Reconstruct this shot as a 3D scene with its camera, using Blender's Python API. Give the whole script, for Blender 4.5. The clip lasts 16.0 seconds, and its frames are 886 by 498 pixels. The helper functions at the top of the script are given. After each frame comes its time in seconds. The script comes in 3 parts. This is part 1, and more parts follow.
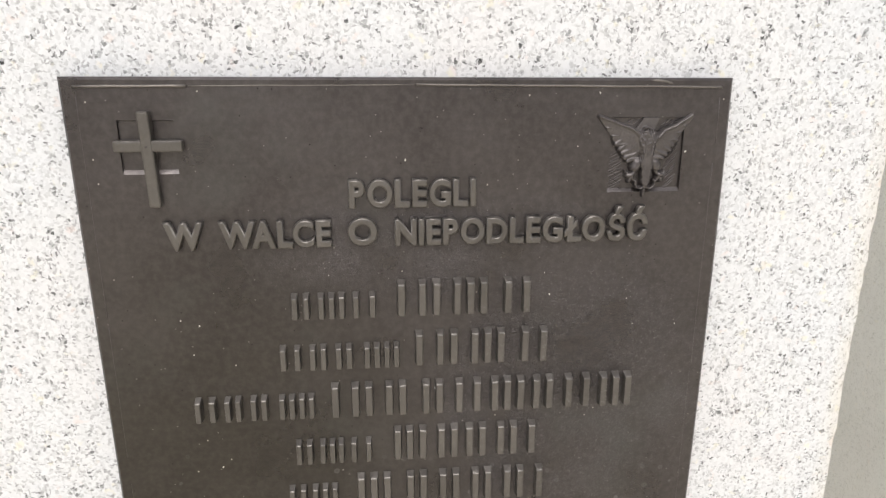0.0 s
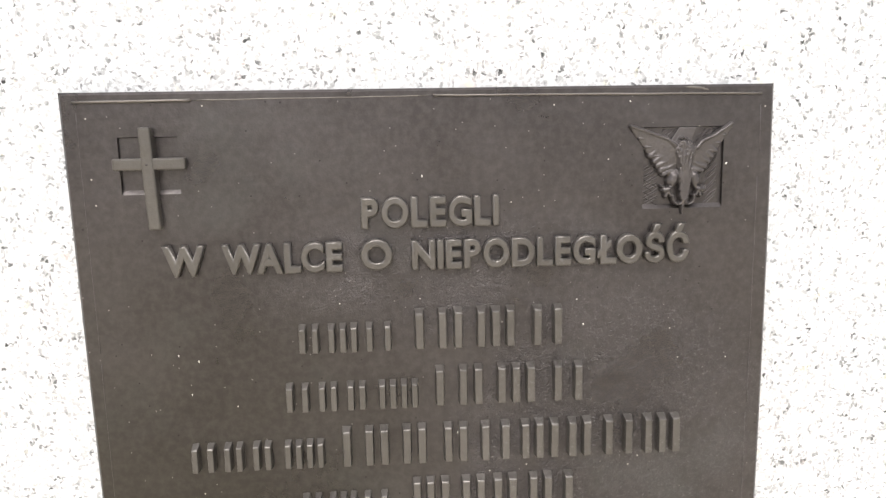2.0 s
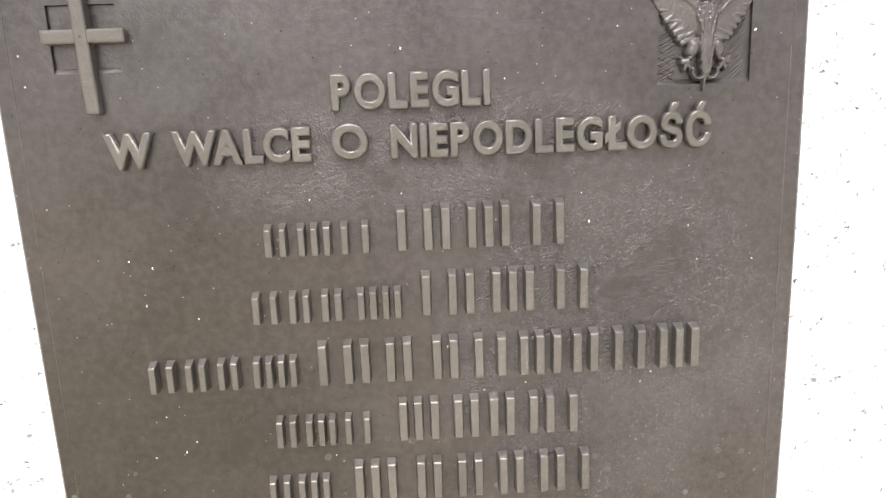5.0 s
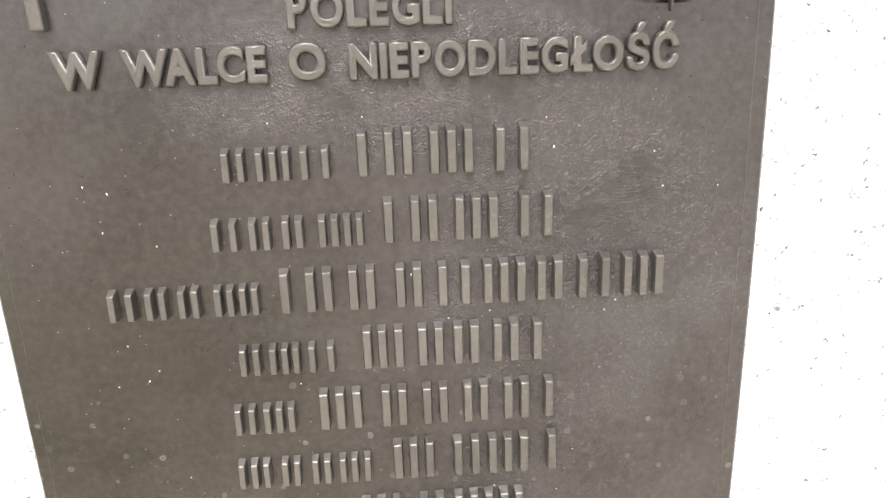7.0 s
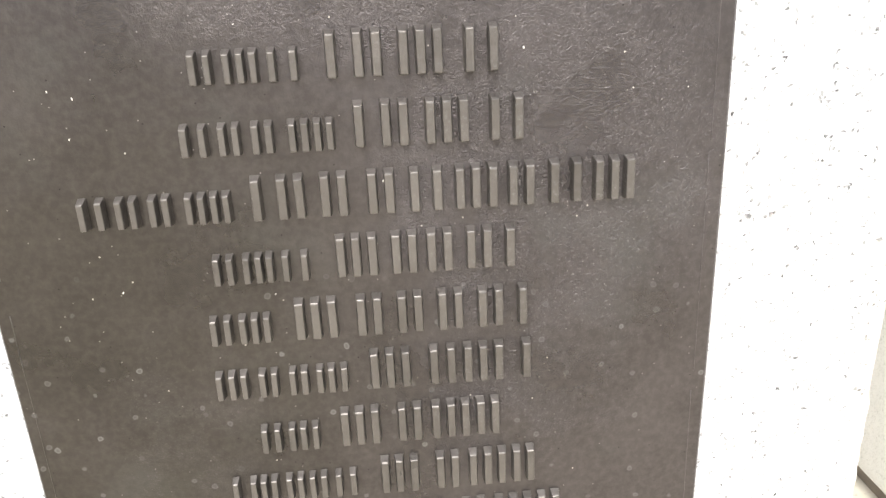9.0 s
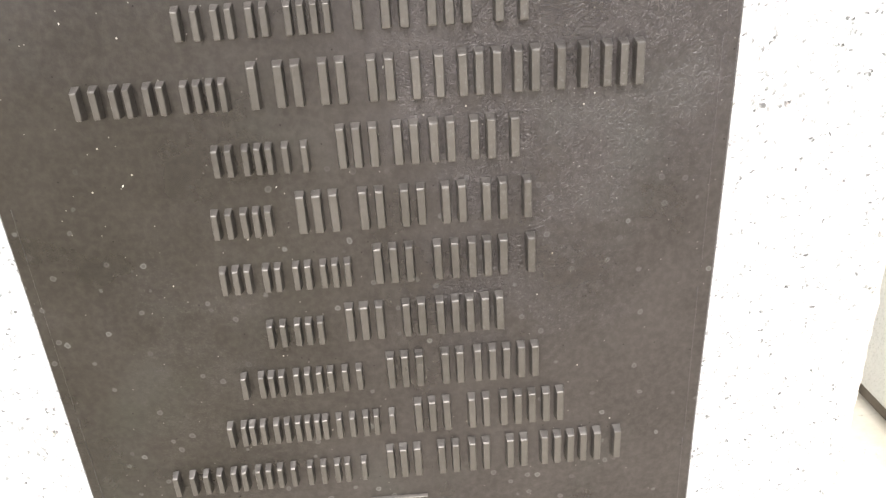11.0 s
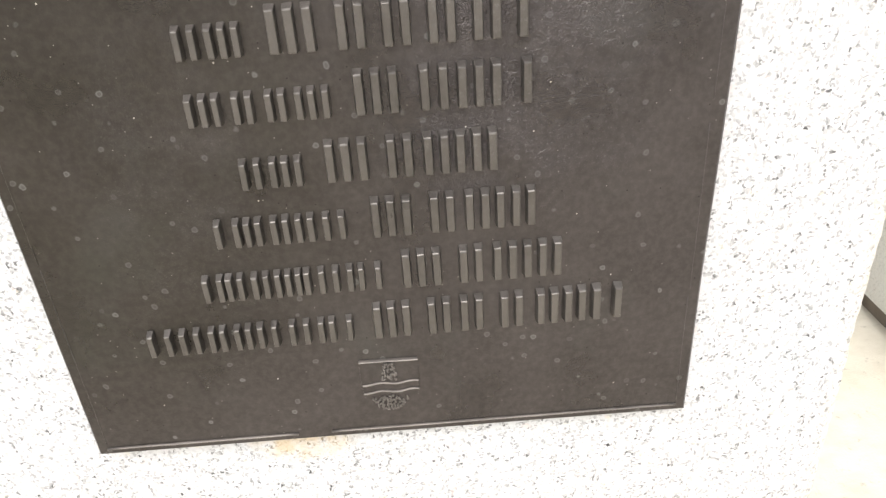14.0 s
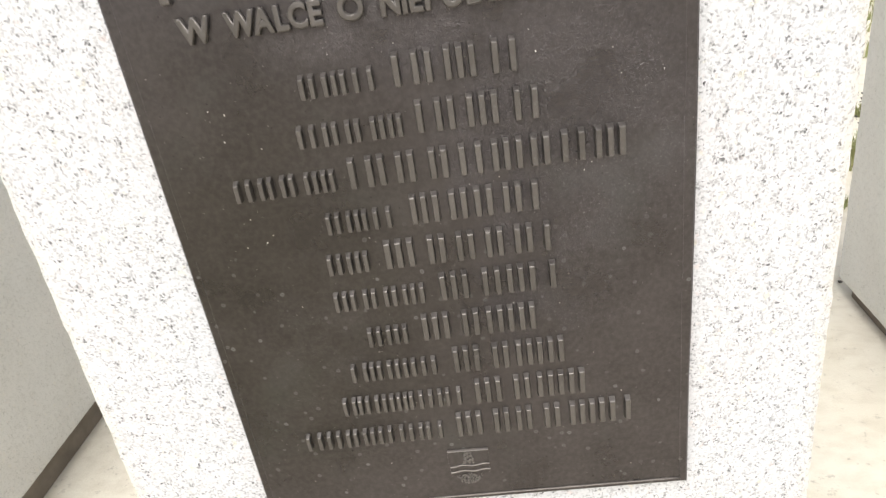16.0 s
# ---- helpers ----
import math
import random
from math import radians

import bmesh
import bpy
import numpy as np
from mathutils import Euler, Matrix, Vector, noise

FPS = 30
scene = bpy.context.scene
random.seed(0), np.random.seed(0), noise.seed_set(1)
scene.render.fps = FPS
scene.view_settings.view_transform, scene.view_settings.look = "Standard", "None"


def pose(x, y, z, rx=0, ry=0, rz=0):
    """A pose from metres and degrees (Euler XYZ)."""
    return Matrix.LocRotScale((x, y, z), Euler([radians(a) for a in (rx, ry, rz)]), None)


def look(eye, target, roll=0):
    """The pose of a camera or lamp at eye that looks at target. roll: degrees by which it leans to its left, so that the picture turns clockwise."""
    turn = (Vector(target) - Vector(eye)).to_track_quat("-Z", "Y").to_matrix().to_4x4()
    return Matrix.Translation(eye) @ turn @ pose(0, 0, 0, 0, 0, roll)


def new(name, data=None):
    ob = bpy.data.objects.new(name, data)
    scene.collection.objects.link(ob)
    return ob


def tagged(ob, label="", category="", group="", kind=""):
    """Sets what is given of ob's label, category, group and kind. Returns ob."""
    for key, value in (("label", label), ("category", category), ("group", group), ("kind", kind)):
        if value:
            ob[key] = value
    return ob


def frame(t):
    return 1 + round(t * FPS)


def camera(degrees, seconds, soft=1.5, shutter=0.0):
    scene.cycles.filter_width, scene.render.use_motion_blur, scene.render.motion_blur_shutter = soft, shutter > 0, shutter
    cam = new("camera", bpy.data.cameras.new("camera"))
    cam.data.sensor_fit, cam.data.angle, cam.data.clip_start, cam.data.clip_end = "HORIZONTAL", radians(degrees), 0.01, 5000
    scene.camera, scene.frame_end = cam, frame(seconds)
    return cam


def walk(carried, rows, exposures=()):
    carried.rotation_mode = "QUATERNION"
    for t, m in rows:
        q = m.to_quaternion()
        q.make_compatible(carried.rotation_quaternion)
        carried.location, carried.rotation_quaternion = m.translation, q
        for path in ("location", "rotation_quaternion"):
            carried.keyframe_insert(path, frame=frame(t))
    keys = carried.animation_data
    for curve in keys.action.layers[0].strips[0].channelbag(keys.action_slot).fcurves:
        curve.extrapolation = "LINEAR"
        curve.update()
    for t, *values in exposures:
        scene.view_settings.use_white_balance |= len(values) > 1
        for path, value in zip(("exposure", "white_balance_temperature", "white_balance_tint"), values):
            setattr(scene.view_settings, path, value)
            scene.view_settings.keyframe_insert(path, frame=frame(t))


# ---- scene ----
cam = camera(67.2, 16.0, soft=1.3, shutter=0.12)
PATH = [
    (0, (-0.028, -0.616, 1.316), (0.15, 1.3, 0.77), 0.1),
    (0.5, (-0.005, -0.603, 1.298), (0.153, 1.329, 0.803), -1.1),
    (1, (0.005, -0.586, 1.254), (0.154, 1.361, 0.824), -2.1),
    (1.5, (-0.01, -0.576, 1.258), (0.123, 1.385, 0.887), -2.1),
    (2, (-0.021, -0.576, 1.252), (0.088, 1.397, 0.947), -1.2),
    (2.5, (-0.014, -0.551, 1.241), (0.077, 1.428, 0.964), -1.1),
    (3, (-0.008, -0.522, 1.222), (0.076, 1.446, 0.876), -1.1),
    (3.5, (0.0, -0.503, 1.216), (0.085, 1.461, 0.844), -1.4),
    (4, (-0.006, -0.502, 1.2), (0.077, 1.457, 0.805), -1.6),
    (4.2, (-0.011, -0.505, 1.196), (0.071, 1.454, 0.801), -1.8),
    (6.3, (0.023, -0.517, 1.16), (0.098, 1.424, 0.685), -2.3),
    (6.5, (0.014, -0.511, 1.162), (0.12, 1.421, 0.656), -1.8),
    (7, (0.019, -0.513, 1.154), (0.125, 1.413, 0.625), -2.0),
    (7.5, (0.019, -0.513, 1.145), (0.126, 1.406, 0.593), -2.0),
    (8, (0.018, -0.515, 1.14), (0.128, 1.394, 0.555), -2.1),
    (8.5, (0.033, -0.52, 1.129), (0.152, 1.379, 0.514), -2.3),
    (8.7, (0.032, -0.527, 1.117), (0.163, 1.377, 0.52), -2.6),
    (10.8, (0.026, -0.535, 1.057), (0.124, 1.32, 0.314), -3.4),
    (11, (0.035, -0.535, 1.059), (0.118, 1.31, 0.292), -3.4),
    (11.5, (0.037, -0.535, 1.044), (0.113, 1.297, 0.244), -3.6),
    (12, (0.018, -0.529, 1.01), (0.077, 1.286, 0.171), -3.3),
    (12.5, (0.015, -0.526, 0.953), (0.071, 1.267, 0.07), -3.7),
    (13, (0.031, -0.51, 0.95), (0.093, 1.278, 0.057), -4.0),
    (13.5, (0.035, -0.519, 0.953), (0.098, 1.263, 0.048), -4.1),
    (14, (0.04, -0.529, 0.955), (0.108, 1.249, 0.041), -3.8),
    (14.5, (0.039, -0.53, 0.964), (0.106, 1.251, 0.058), -3.5),
    (15, (0.052, -0.561, 0.983), (0.108, 1.225, 0.085), -4.1),
    (15.5, (0.048, -0.609, 1.064), (0.063, 1.192, 0.194), -5.3),
    (16, (0.062, -0.719, 1.212), (-0.072, 1.09, 0.37), -8.7),
]
EXPOSURES = [(0, 0.38), (0.5, 0.54), (1.5, 0.75), (2.5, 0.8), (3, 0.96), (3.5, 1.18), (4, 1.37), (7, 1.42), (8.5, 1.33), (11, 1.2), (12.5, 1.1), (13.5, 0.85), (14.5, 0.6), (15.5, 0.5), (16, 0.55)]
walk(cam, [(t, look(eye, target, roll)) for t, eye, target, roll in PATH], EXPOSURES)

# ---- world and light: a bright overcast day ----
world = bpy.data.worlds.new("overcast_sky")
scene.world = world
world.use_nodes = True
wn, wl = world.node_tree.nodes, world.node_tree.links
sky = wn.new("ShaderNodeTexSky")
sky.sky_type = "NISHITA"
sky.sun_disc = False
sky.sun_elevation = radians(53)
sky.sun_rotation = radians(190)
sky.dust_density = 4.0
pale = wn.new("ShaderNodeHueSaturation")
pale.inputs["Saturation"].default_value = 0.30
wl.new(sky.outputs["Color"], pale.inputs["Color"])
wl.new(pale.outputs["Color"], wn["Background"].inputs["Color"])
wn["Background"].inputs["Strength"].default_value = 0.124
sun = new("sun", bpy.data.lights.new("sun", "SUN"))
sun.data.energy = 1.40
sun.data.angle = radians(40)
sun.data.color = (1.0, 0.985, 0.965)
SUN_AZ, SUN_EL = radians(190), radians(53)
sun.matrix_world = look((math.sin(SUN_AZ) * 5, math.cos(SUN_AZ) * 5, 5 * math.tan(SUN_EL)), (0, 0, 0))

# ---- materials ----


class Nodes:
    """A node material with short ways to add and join nodes."""

    def __init__(self, name):
        self.mat = bpy.data.materials.new(name)
        self.mat.use_nodes = True
        self.tree = self.mat.node_tree
        self.bsdf = self.tree.nodes["Principled BSDF"]
        self.place = self.tree.nodes.new("ShaderNodeTexCoord").outputs["Object"]

    def put(self, socket, value):
        if isinstance(value, bpy.types.NodeSocket):
            self.tree.links.new(value, socket)
        elif isinstance(value, tuple) and len(value) == 3 and socket.type == "RGBA":
            socket.default_value = (*value, 1)
        else:
            socket.default_value = value

    def set(self, **values):
        for key, value in values.items():
            self.put(self.bsdf.inputs[key.replace("_", " ")], value)

    def noise(self, scale, detail=4.0, rough=0.55, place=None):
        n = self.tree.nodes.new("ShaderNodeTexNoise")
        self.put(n.inputs["Vector"], place or self.place)
        self.put(n.inputs["Scale"], scale)
        self.put(n.inputs["Detail"], detail)
        self.put(n.inputs["Roughness"], rough)
        return n.outputs["Fac"]

    def cells(self, scale, place=None, feature="F1", rand=1.0):
        n = self.tree.nodes.new("ShaderNodeTexVoronoi")
        n.feature = feature
        self.put(n.inputs["Vector"], place or self.place)
        self.put(n.inputs["Scale"], scale)
        self.put(n.inputs["Randomness"], rand)
        return n

    def ramp(self, fac, *stops, hard=False):
        n = self.tree.nodes.new("ShaderNodeValToRGB")
        if hard:
            n.color_ramp.interpolation = "CONSTANT"
        e = n.color_ramp.elements
        while len(e) < len(stops):
            e.new(0.5)
        for el, (pos, col) in zip(e, stops):
            el.position = pos
            el.color = (*col, 1) if isinstance(col, tuple) else (col, col, col, 1)
        self.put(n.inputs["Fac"], fac)
        return n.outputs["Color"]

    def mix(self, fac, a, b, kind="MIX"):
        n = self.tree.nodes.new("ShaderNodeMix")
        n.data_type, n.blend_type = "RGBA", kind
        self.put(n.inputs[0], fac)
        self.put(n.inputs[6], a)
        self.put(n.inputs[7], b)
        return n.outputs[2]

    def sums(self, kind, a, b, c=0.0):
        n = self.tree.nodes.new("ShaderNodeMath")
        n.operation = kind
        for s, v in zip(n.inputs, (a, b, c)):
            self.put(s, v)
        return n.outputs[0]

    def axis(self, which):
        n = self.tree.nodes.new("ShaderNodeSeparateXYZ")
        self.put(n.inputs[0], self.place)
        return n.outputs[which]

    def warped(self, scale, amount):
        n = self.tree.nodes.new("ShaderNodeTexNoise")
        self.put(n.inputs["Vector"], self.place)
        self.put(n.inputs["Scale"], scale)
        v = self.tree.nodes.new("ShaderNodeVectorMath")
        v.operation = "MULTIPLY_ADD"
        self.put(v.inputs[0], n.outputs["Color"])
        v.inputs[1].default_value = (amount, amount, amount)
        self.put(v.inputs[2], self.place)
        return v.outputs[0]

    def stretched(self, x, y, z, place=None):
        v = self.tree.nodes.new("ShaderNodeVectorMath")
        v.operation = "MULTIPLY"
        self.put(v.inputs[0], place or self.place)
        v.inputs[1].default_value = (x, y, z)
        return v.outputs[0]

    def relief(self, height, strength, distance):
        b = self.tree.nodes.new("ShaderNodeBump")
        b.inputs["Strength"].default_value = strength
        b.inputs["Distance"].default_value = distance
        self.put(b.inputs["Height"], height)
        self.put(self.bsdf.inputs["Normal"], b.outputs["Normal"])


def granite(name, light=0.72, stain=False, calm=0.0):
    m = Nodes(name)
    w = m.warped(190, 0.0060)
    grain = m.cells(390, w).outputs["Color"]
    tone = m.ramp(grain, (0.0, 0.05), (0.08, 0.14), (0.13, 0.30), (0.19, light * 0.62), (0.28, light * 0.84), (0.5, light * 0.95), (0.75, light), hard=True)
    # thin dark mica flakes lying in two directions
    for scale, way in ((300, (1.8, 1.0, 0.8)), (340, (0.9, 1.0, 1.9))):
        flake = m.cells(scale, m.stretched(*way, w)).outputs["Color"]
        tone = m.mix(1.0, tone, m.ramp(flake, (0.0, 0.12), (0.065, 0.32), (0.11, 0.66), (0.16, 1.0), hard=True), "MULTIPLY")
    # grains gather in loose clusters
    patch = m.ramp(m.noise(62, 4, 0.6), (0.43, 0.0), (0.60, 1.0))
    plain = m.mix(0.6, tone, (light, light, light * 0.99))
    tone = m.mix(patch, plain, tone)
    tint = m.ramp(m.noise(5, 5), (0.3, (0.985, 0.965, 0.975)), (0.5, (0.985, 0.983, 1.0)), (0.7, (0.95, 0.965, 1.0)))
    tone = m.mix(1.0, tone, tint, "MULTIPLY")
    # pinkish and yellowish feldspar here and there
    spar = m.ramp(m.noise(70, 3), (0.60, 0.0), (0.68, 0.55))
    tone = m.mix(spar, tone, m.mix(m.ramp(m.noise(22, 2), (0.48, 0.0), (0.52, 1.0)), (0.70, 0.60, 0.57), (0.70, 0.66, 0.52)))
    # mutes the grain and puts shade and warm ground bounce into the colour
    if calm:
        warm = m.mix(m.ramp(m.noise(3.5, 6, 0.65), (0.35, 0.0), (0.65, 1.0)), (0.60, 0.585, 0.515), (0.70, 0.685, 0.625))
        tone = m.mix(calm, tone, warm)
    if stain:
        # rusty run-off under the plaque
        ax, az = m.sums("ADD", m.axis(0), -0.0087), m.axis(2)
        dx = m.sums("POWER", m.sums("ABSOLUTE", m.sums("MULTIPLY", m.sums("ADD", ax, 0.10), 16.0), 0.0), 2.0)
        dz = m.sums("POWER", m.sums("ABSOLUTE", m.sums("MULTIPLY", m.sums("ADD", az, -0.462), 30.0), 0.0), 2.0)
        spot = m.sums("SUBTRACT", 1.0, m.sums("ADD", dx, dz))
        spot = m.sums("MULTIPLY", spot, m.ramp(m.noise(45, 4), (0.35, 0.1), (0.65, 1.0)))
        spot = m.ramp(spot, (0.0, 0.0), (0.7, 0.55))
        tone = m.mix(spot, tone, (0.66, 0.46, 0.20))
        # pale ochre line along the plate's sides
        edge = m.sums("SUBTRACT", m.sums("ABSOLUTE", ax, 0.0), 0.30)
        edge = m.ramp(m.sums("MULTIPLY", m.sums("ABSOLUTE", edge, 0.0), 40.0), (0.0, 0.7), (0.35, 0.0))
        edge = m.mix(1.0, edge, m.ramp(m.sums("MULTIPLY", az, 0.5), (0.235, 0.0), (0.24, 1.0), (0.645, 1.0), (0.65, 0.0)), "MULTIPLY")
        edge = m.mix(1.0, edge, m.ramp(m.noise(30, 4), (0.45, 0.0), (0.65, 0.8)), "MULTIPLY")
        tone = m.mix(edge, tone, (0.62, 0.50, 0.33))
        # warm cream tint along the outer arrises
        rim = m.ramp(m.sums("MULTIPLY", m.sums("SUBTRACT", m.sums("ABSOLUTE", m.axis(0), 0.0), 0.470), 40.0), (0.0, 0.0), (0.8, 0.38))
        rim = m.mix(1.0, rim, m.ramp(m.noise(24, 4), (0.35, 0.3), (0.6, 1.0)), "MULTIPLY")
        tone = m.mix(rim, tone, (0.68, 0.62, 0.50))
    m.set(Base_Color=tone, Roughness=m.ramp(grain, (0.0, 0.35), (1.0, 0.62)))
    m.relief(m.mix(0.5, grain, m.noise(300, 3)), 0.25, 0.0012)
    return m.mat


def bronze(name, worn_or_lit=0.0, rough=0.0, lift=1.0, metal=0.78):
    m = Nodes(name)
    cloud = m.noise(9, 6, 0.6)
    fine = m.noise(140, 4, 0.6)
    dark, pale = (0.0515 * lift, 0.0445 * lift, 0.0435 * lift), (0.0965 * lift, 0.0855 * lift, 0.0850 * lift)
    if worn_or_lit:
        dark, pale = (0.070 * worn_or_lit, 0.0625 * worn_or_lit, 0.0560 * worn_or_lit), (0.142 * worn_or_lit, 0.128 * worn_or_lit, 0.116 * worn_or_lit)
    tone = m.mix(m.ramp(cloud, (0.30, 0.1), (0.72, 0.9)), dark, pale)
    tone = m.mix(m.ramp(fine, (0.40, 0.0), (0.75, 0.26)), tone, (0.17, 0.157, 0.148))
    # rough cast patches with pale dust in their pits
    patch = 0.0
    for cx, cz, wide, tall, much in ((0.165, 0.985, 0.17, 0.19, 1.0), (0.03, 1.135, 0.24, 0.07, 0.55), (0.12, 0.79, 0.14, 0.09, 0.7), (-0.16, 0.72, 0.10, 0.20, 0.35)):
        dx = m.sums("POWER", m.sums("ABSOLUTE", m.sums("DIVIDE", m.sums("SUBTRACT", m.axis(0), cx), wide), 0.0), 2.0)
        dz = m.sums("POWER", m.sums("ABSOLUTE", m.sums("DIVIDE", m.sums("SUBTRACT", m.axis(2), cz), tall), 0.0), 2.0)
        blot = m.sums("MULTIPLY", m.sums("MAXIMUM", m.sums("SUBTRACT", 1.0, m.sums("ADD", dx, dz)), 0.0), much)
        patch = m.sums("MAXIMUM", patch, blot)
    patch = m.sums("MULTIPLY", patch, m.ramp(m.noise(18, 5, 0.65), (0.34, 0.1), (0.60, 1.6)))
    patch = m.ramp(patch, (0.05, 0.0), (0.75, 1.0))
    dust = m.mix(1.0, m.ramp(m.noise(330, 3, 0.7), (0.56, 0.0), (0.68, 0.55)), patch, "MULTIPLY")
    tone = m.mix(dust, tone, (0.20, 0.189, 0.186))
    green = m.ramp(m.noise(6, 5), (0.55, 0.0), (0.72, 0.1 if worn_or_lit else 0.35))
    tone = m.mix(green, tone, (0.115, 0.120, 0.114))
    if not worn_or_lit:
        # a browner, darker tone over one side of the plate
        dx = m.sums("POWER", m.sums("ABSOLUTE", m.sums("DIVIDE", m.sums("ADD", m.axis(0), 0.27), 0.30), 0.0), 2.0)
        dz = m.sums("POWER", m.sums("ABSOLUTE", m.sums("DIVIDE", m.sums("SUBTRACT", m.axis(2), 0.83), 0.36), 0.0), 2.0)
        brown = m.sums("SUBTRACT", 1.15, m.sums("ADD", dx, dz))
        brown = m.sums("MULTIPLY", brown, m.ramp(m.noise(7, 6, 0.65), (0.30, 0.35), (0.65, 1.0)))
        tone = m.mix(m.ramp(brown, (0.0, 0.0), (0.8, 0.85)), tone, m.mix(1.0, tone, (0.66, 0.66, 0.57), "MULTIPLY"))
        # dried drop marks, thicker on the lower half
        spot = m.cells(50, m.warped(120, 0.0040))
        ring = m.ramp(spot.outputs["Distance"], (0.0, 0.5), (0.06, 0.45), (0.11, 0.9), (0.16, 0.0))
        few = m.ramp(spot.outputs["Color"], (0.0, 1.0), (0.17, 0.6), (0.30, 0.25), (0.42, 0.0), hard=True)
        low = m.ramp(m.axis(2), (0.45, 1.0), (0.86, 0.8), (0.95, 0.0))
        ring = m.mix(1.0, m.mix(1.0, ring, few, "MULTIPLY"), low, "MULTIPLY")
        tone = m.mix(m.sums("MULTIPLY", ring, 0.7), tone, (0.255, 0.258, 0.258))
        # tiny pale flecks
        dot = m.cells(85)
        dots = m.ramp(dot.outputs["Distance"], (0.0, 1.0), (0.055, 1.0), (0.075, 0.0))
        rare = m.ramp(dot.outputs["Color"], (0.0, 1.0), (0.10, 0.0), hard=True)
        tone = m.mix(m.mix(1.0, dots, rare, "MULTIPLY"), tone, (0.45, 0.42, 0.38))
        # fine pale grit and dark pinholes of the casting
        for scale, share, colour in ((210, 0.10, (0.30, 0.285, 0.265)), (170, 0.09, (0.018, 0.016, 0.015))):
            grit = m.cells(scale)
            near = m.ramp(grit.outputs["Distance"], (0.0, 0.8), (0.09, 0.7), (0.14, 0.0))
            some = m.ramp(grit.outputs["Color"], (0.0, 1.0), (share, 0.0), hard=True)
            tone = m.mix(m.mix(1.0, near, some, "MULTIPLY"), tone, colour)
    m.set(Base_Color=tone, Metallic=metal, Roughness=m.ramp(cloud, (0.3, 0.25 + rough), (0.7, 0.34 + rough)))
    pits = m.ramp(m.noise(55, 5, 0.65), (0.35, 0.0), (0.7, 1.0))
    # wrinkled casting skin, strongest in the rough patches
    wrinkle = m.ramp(m.noise(240, 5, 0.62, m.warped(60, 0.02)), (0.36, 0.0), (0.52, 0.75), (0.66, 1.0))
    rugged = m.mix(1.0, wrinkle, m.ramp(patch, (0.0, 0.05), (1.0, 0.8)), "MULTIPLY")
    crisp = m.mix(1.0, m.ramp(m.noise(520, 3, 0.6), (0.40, 0.0), (0.62, 1.0)), m.ramp(patch, (0.0, 0.12), (1.0, 1.0)), "MULTIPLY")
    m.relief(m.mix(0.08 if worn_or_lit else 0.24, m.mix(0.30 if worn_or_lit else 0.66, pits, rugged), crisp), 0.40 if worn_or_lit else 0.75, 0.0017)
    return m.mat


def paving(name):
    m = Nodes(name)
    big, mid = m.noise(1.3, 6, 0.6), m.noise(14, 6, 0.65)
    tone = m.mix(m.ramp(big, (0.35, 0.0), (0.65, 1.0)), (0.72, 0.665, 0.54), (0.79, 0.745, 0.635))
    streak = m.noise(9, 5, 0.6, m.stretched(1.5, 2.2, 1.0))
    tone = m.mix(m.ramp(streak, (0.42, 0.0), (0.7, 0.42)), tone, (0.55, 0.48, 0.36))
    tone = m.mix(m.ramp(mid, (0.5, 0.0), (0.75, 0.55)), tone, (0.76, 0.70, 0.58))
    dirt = m.ramp(m.noise(38, 5, 0.7), (0.60, 0.0), (0.72, 0.45))
    tone = m.mix(dirt, tone, (0.22, 0.18, 0.12))
    m.set(Base_Color=tone, Roughness=0.85)
    m.relief(m.mix(0.5, mid, m.noise(180, 4)), 0.5, 0.004)
    return m.mat


def plain(name, a, b, scale, rough=0.8):
    m = Nodes(name)
    m.set(Base_Color=m.mix(m.ramp(m.noise(scale, 5), (0.35, 0.0), (0.65, 1.0)), a, b), Roughness=rough)
    m.relief(m.noise(scale * 6, 4), 0.4, 0.003)
    return m.mat


GRANITE = granite("white_grey_granite", light=0.68, stain=True)
GRANITE_SIDE = granite("shaded_granite", light=0.68, calm=0.6)
BRONZE = bronze("dark_bronze", lift=0.97)
BRONZE_WORN = bronze("rubbed_bronze", worn_or_lit=0.98, rough=0.02, metal=0.48)
# beads and shield take top light painted into the colour; the chip is pale
BRONZE_PALE_LIT = bronze("pale_toplit_bronze", worn_or_lit=1.55, rough=0.08, metal=0.6)
BRONZE_CAST = bronze("rough_cast_bronze", worn_or_lit=0.0, rough=0.16)
BRONZE_RELIEF = bronze("relief_bronze", rough=0.05, lift=1.12, metal=0.5)
PAVING = paving("sandy_paving")
# darkness of the shadow gap under the blocks is put into this brown
PLINTH = plain("shadow_gap_brown", (0.13, 0.105, 0.08), (0.21, 0.175, 0.135), 12)
LEAF = plain("grass_green", (0.19, 0.22, 0.08), (0.35, 0.34, 0.15), 9)
PEBBLE = plain("dark_gravel", (0.09, 0.08, 0.07), (0.20, 0.18, 0.15), 30)
SPECK = plain("pale_droppings", (0.60, 0.57, 0.52), (0.75, 0.72, 0.68), 90)

# ---- mesh helpers ----


def mesh_of(name, bm, material, smooth=False):
    bmesh.ops.recalc_face_normals(bm, faces=bm.faces)
    data = bpy.data.meshes.new(name)
    bm.to_mesh(data)
    bm.free()
    data.materials.append(material)
    if smooth:
        data.shade_smooth()
    return data


def part(name, bm, material, parent, label="", smooth=False):
    ob = new(name, mesh_of(name, bm, material, smooth))
    ob.parent = parent
    if label:
        tagged(ob, label)
    return ob


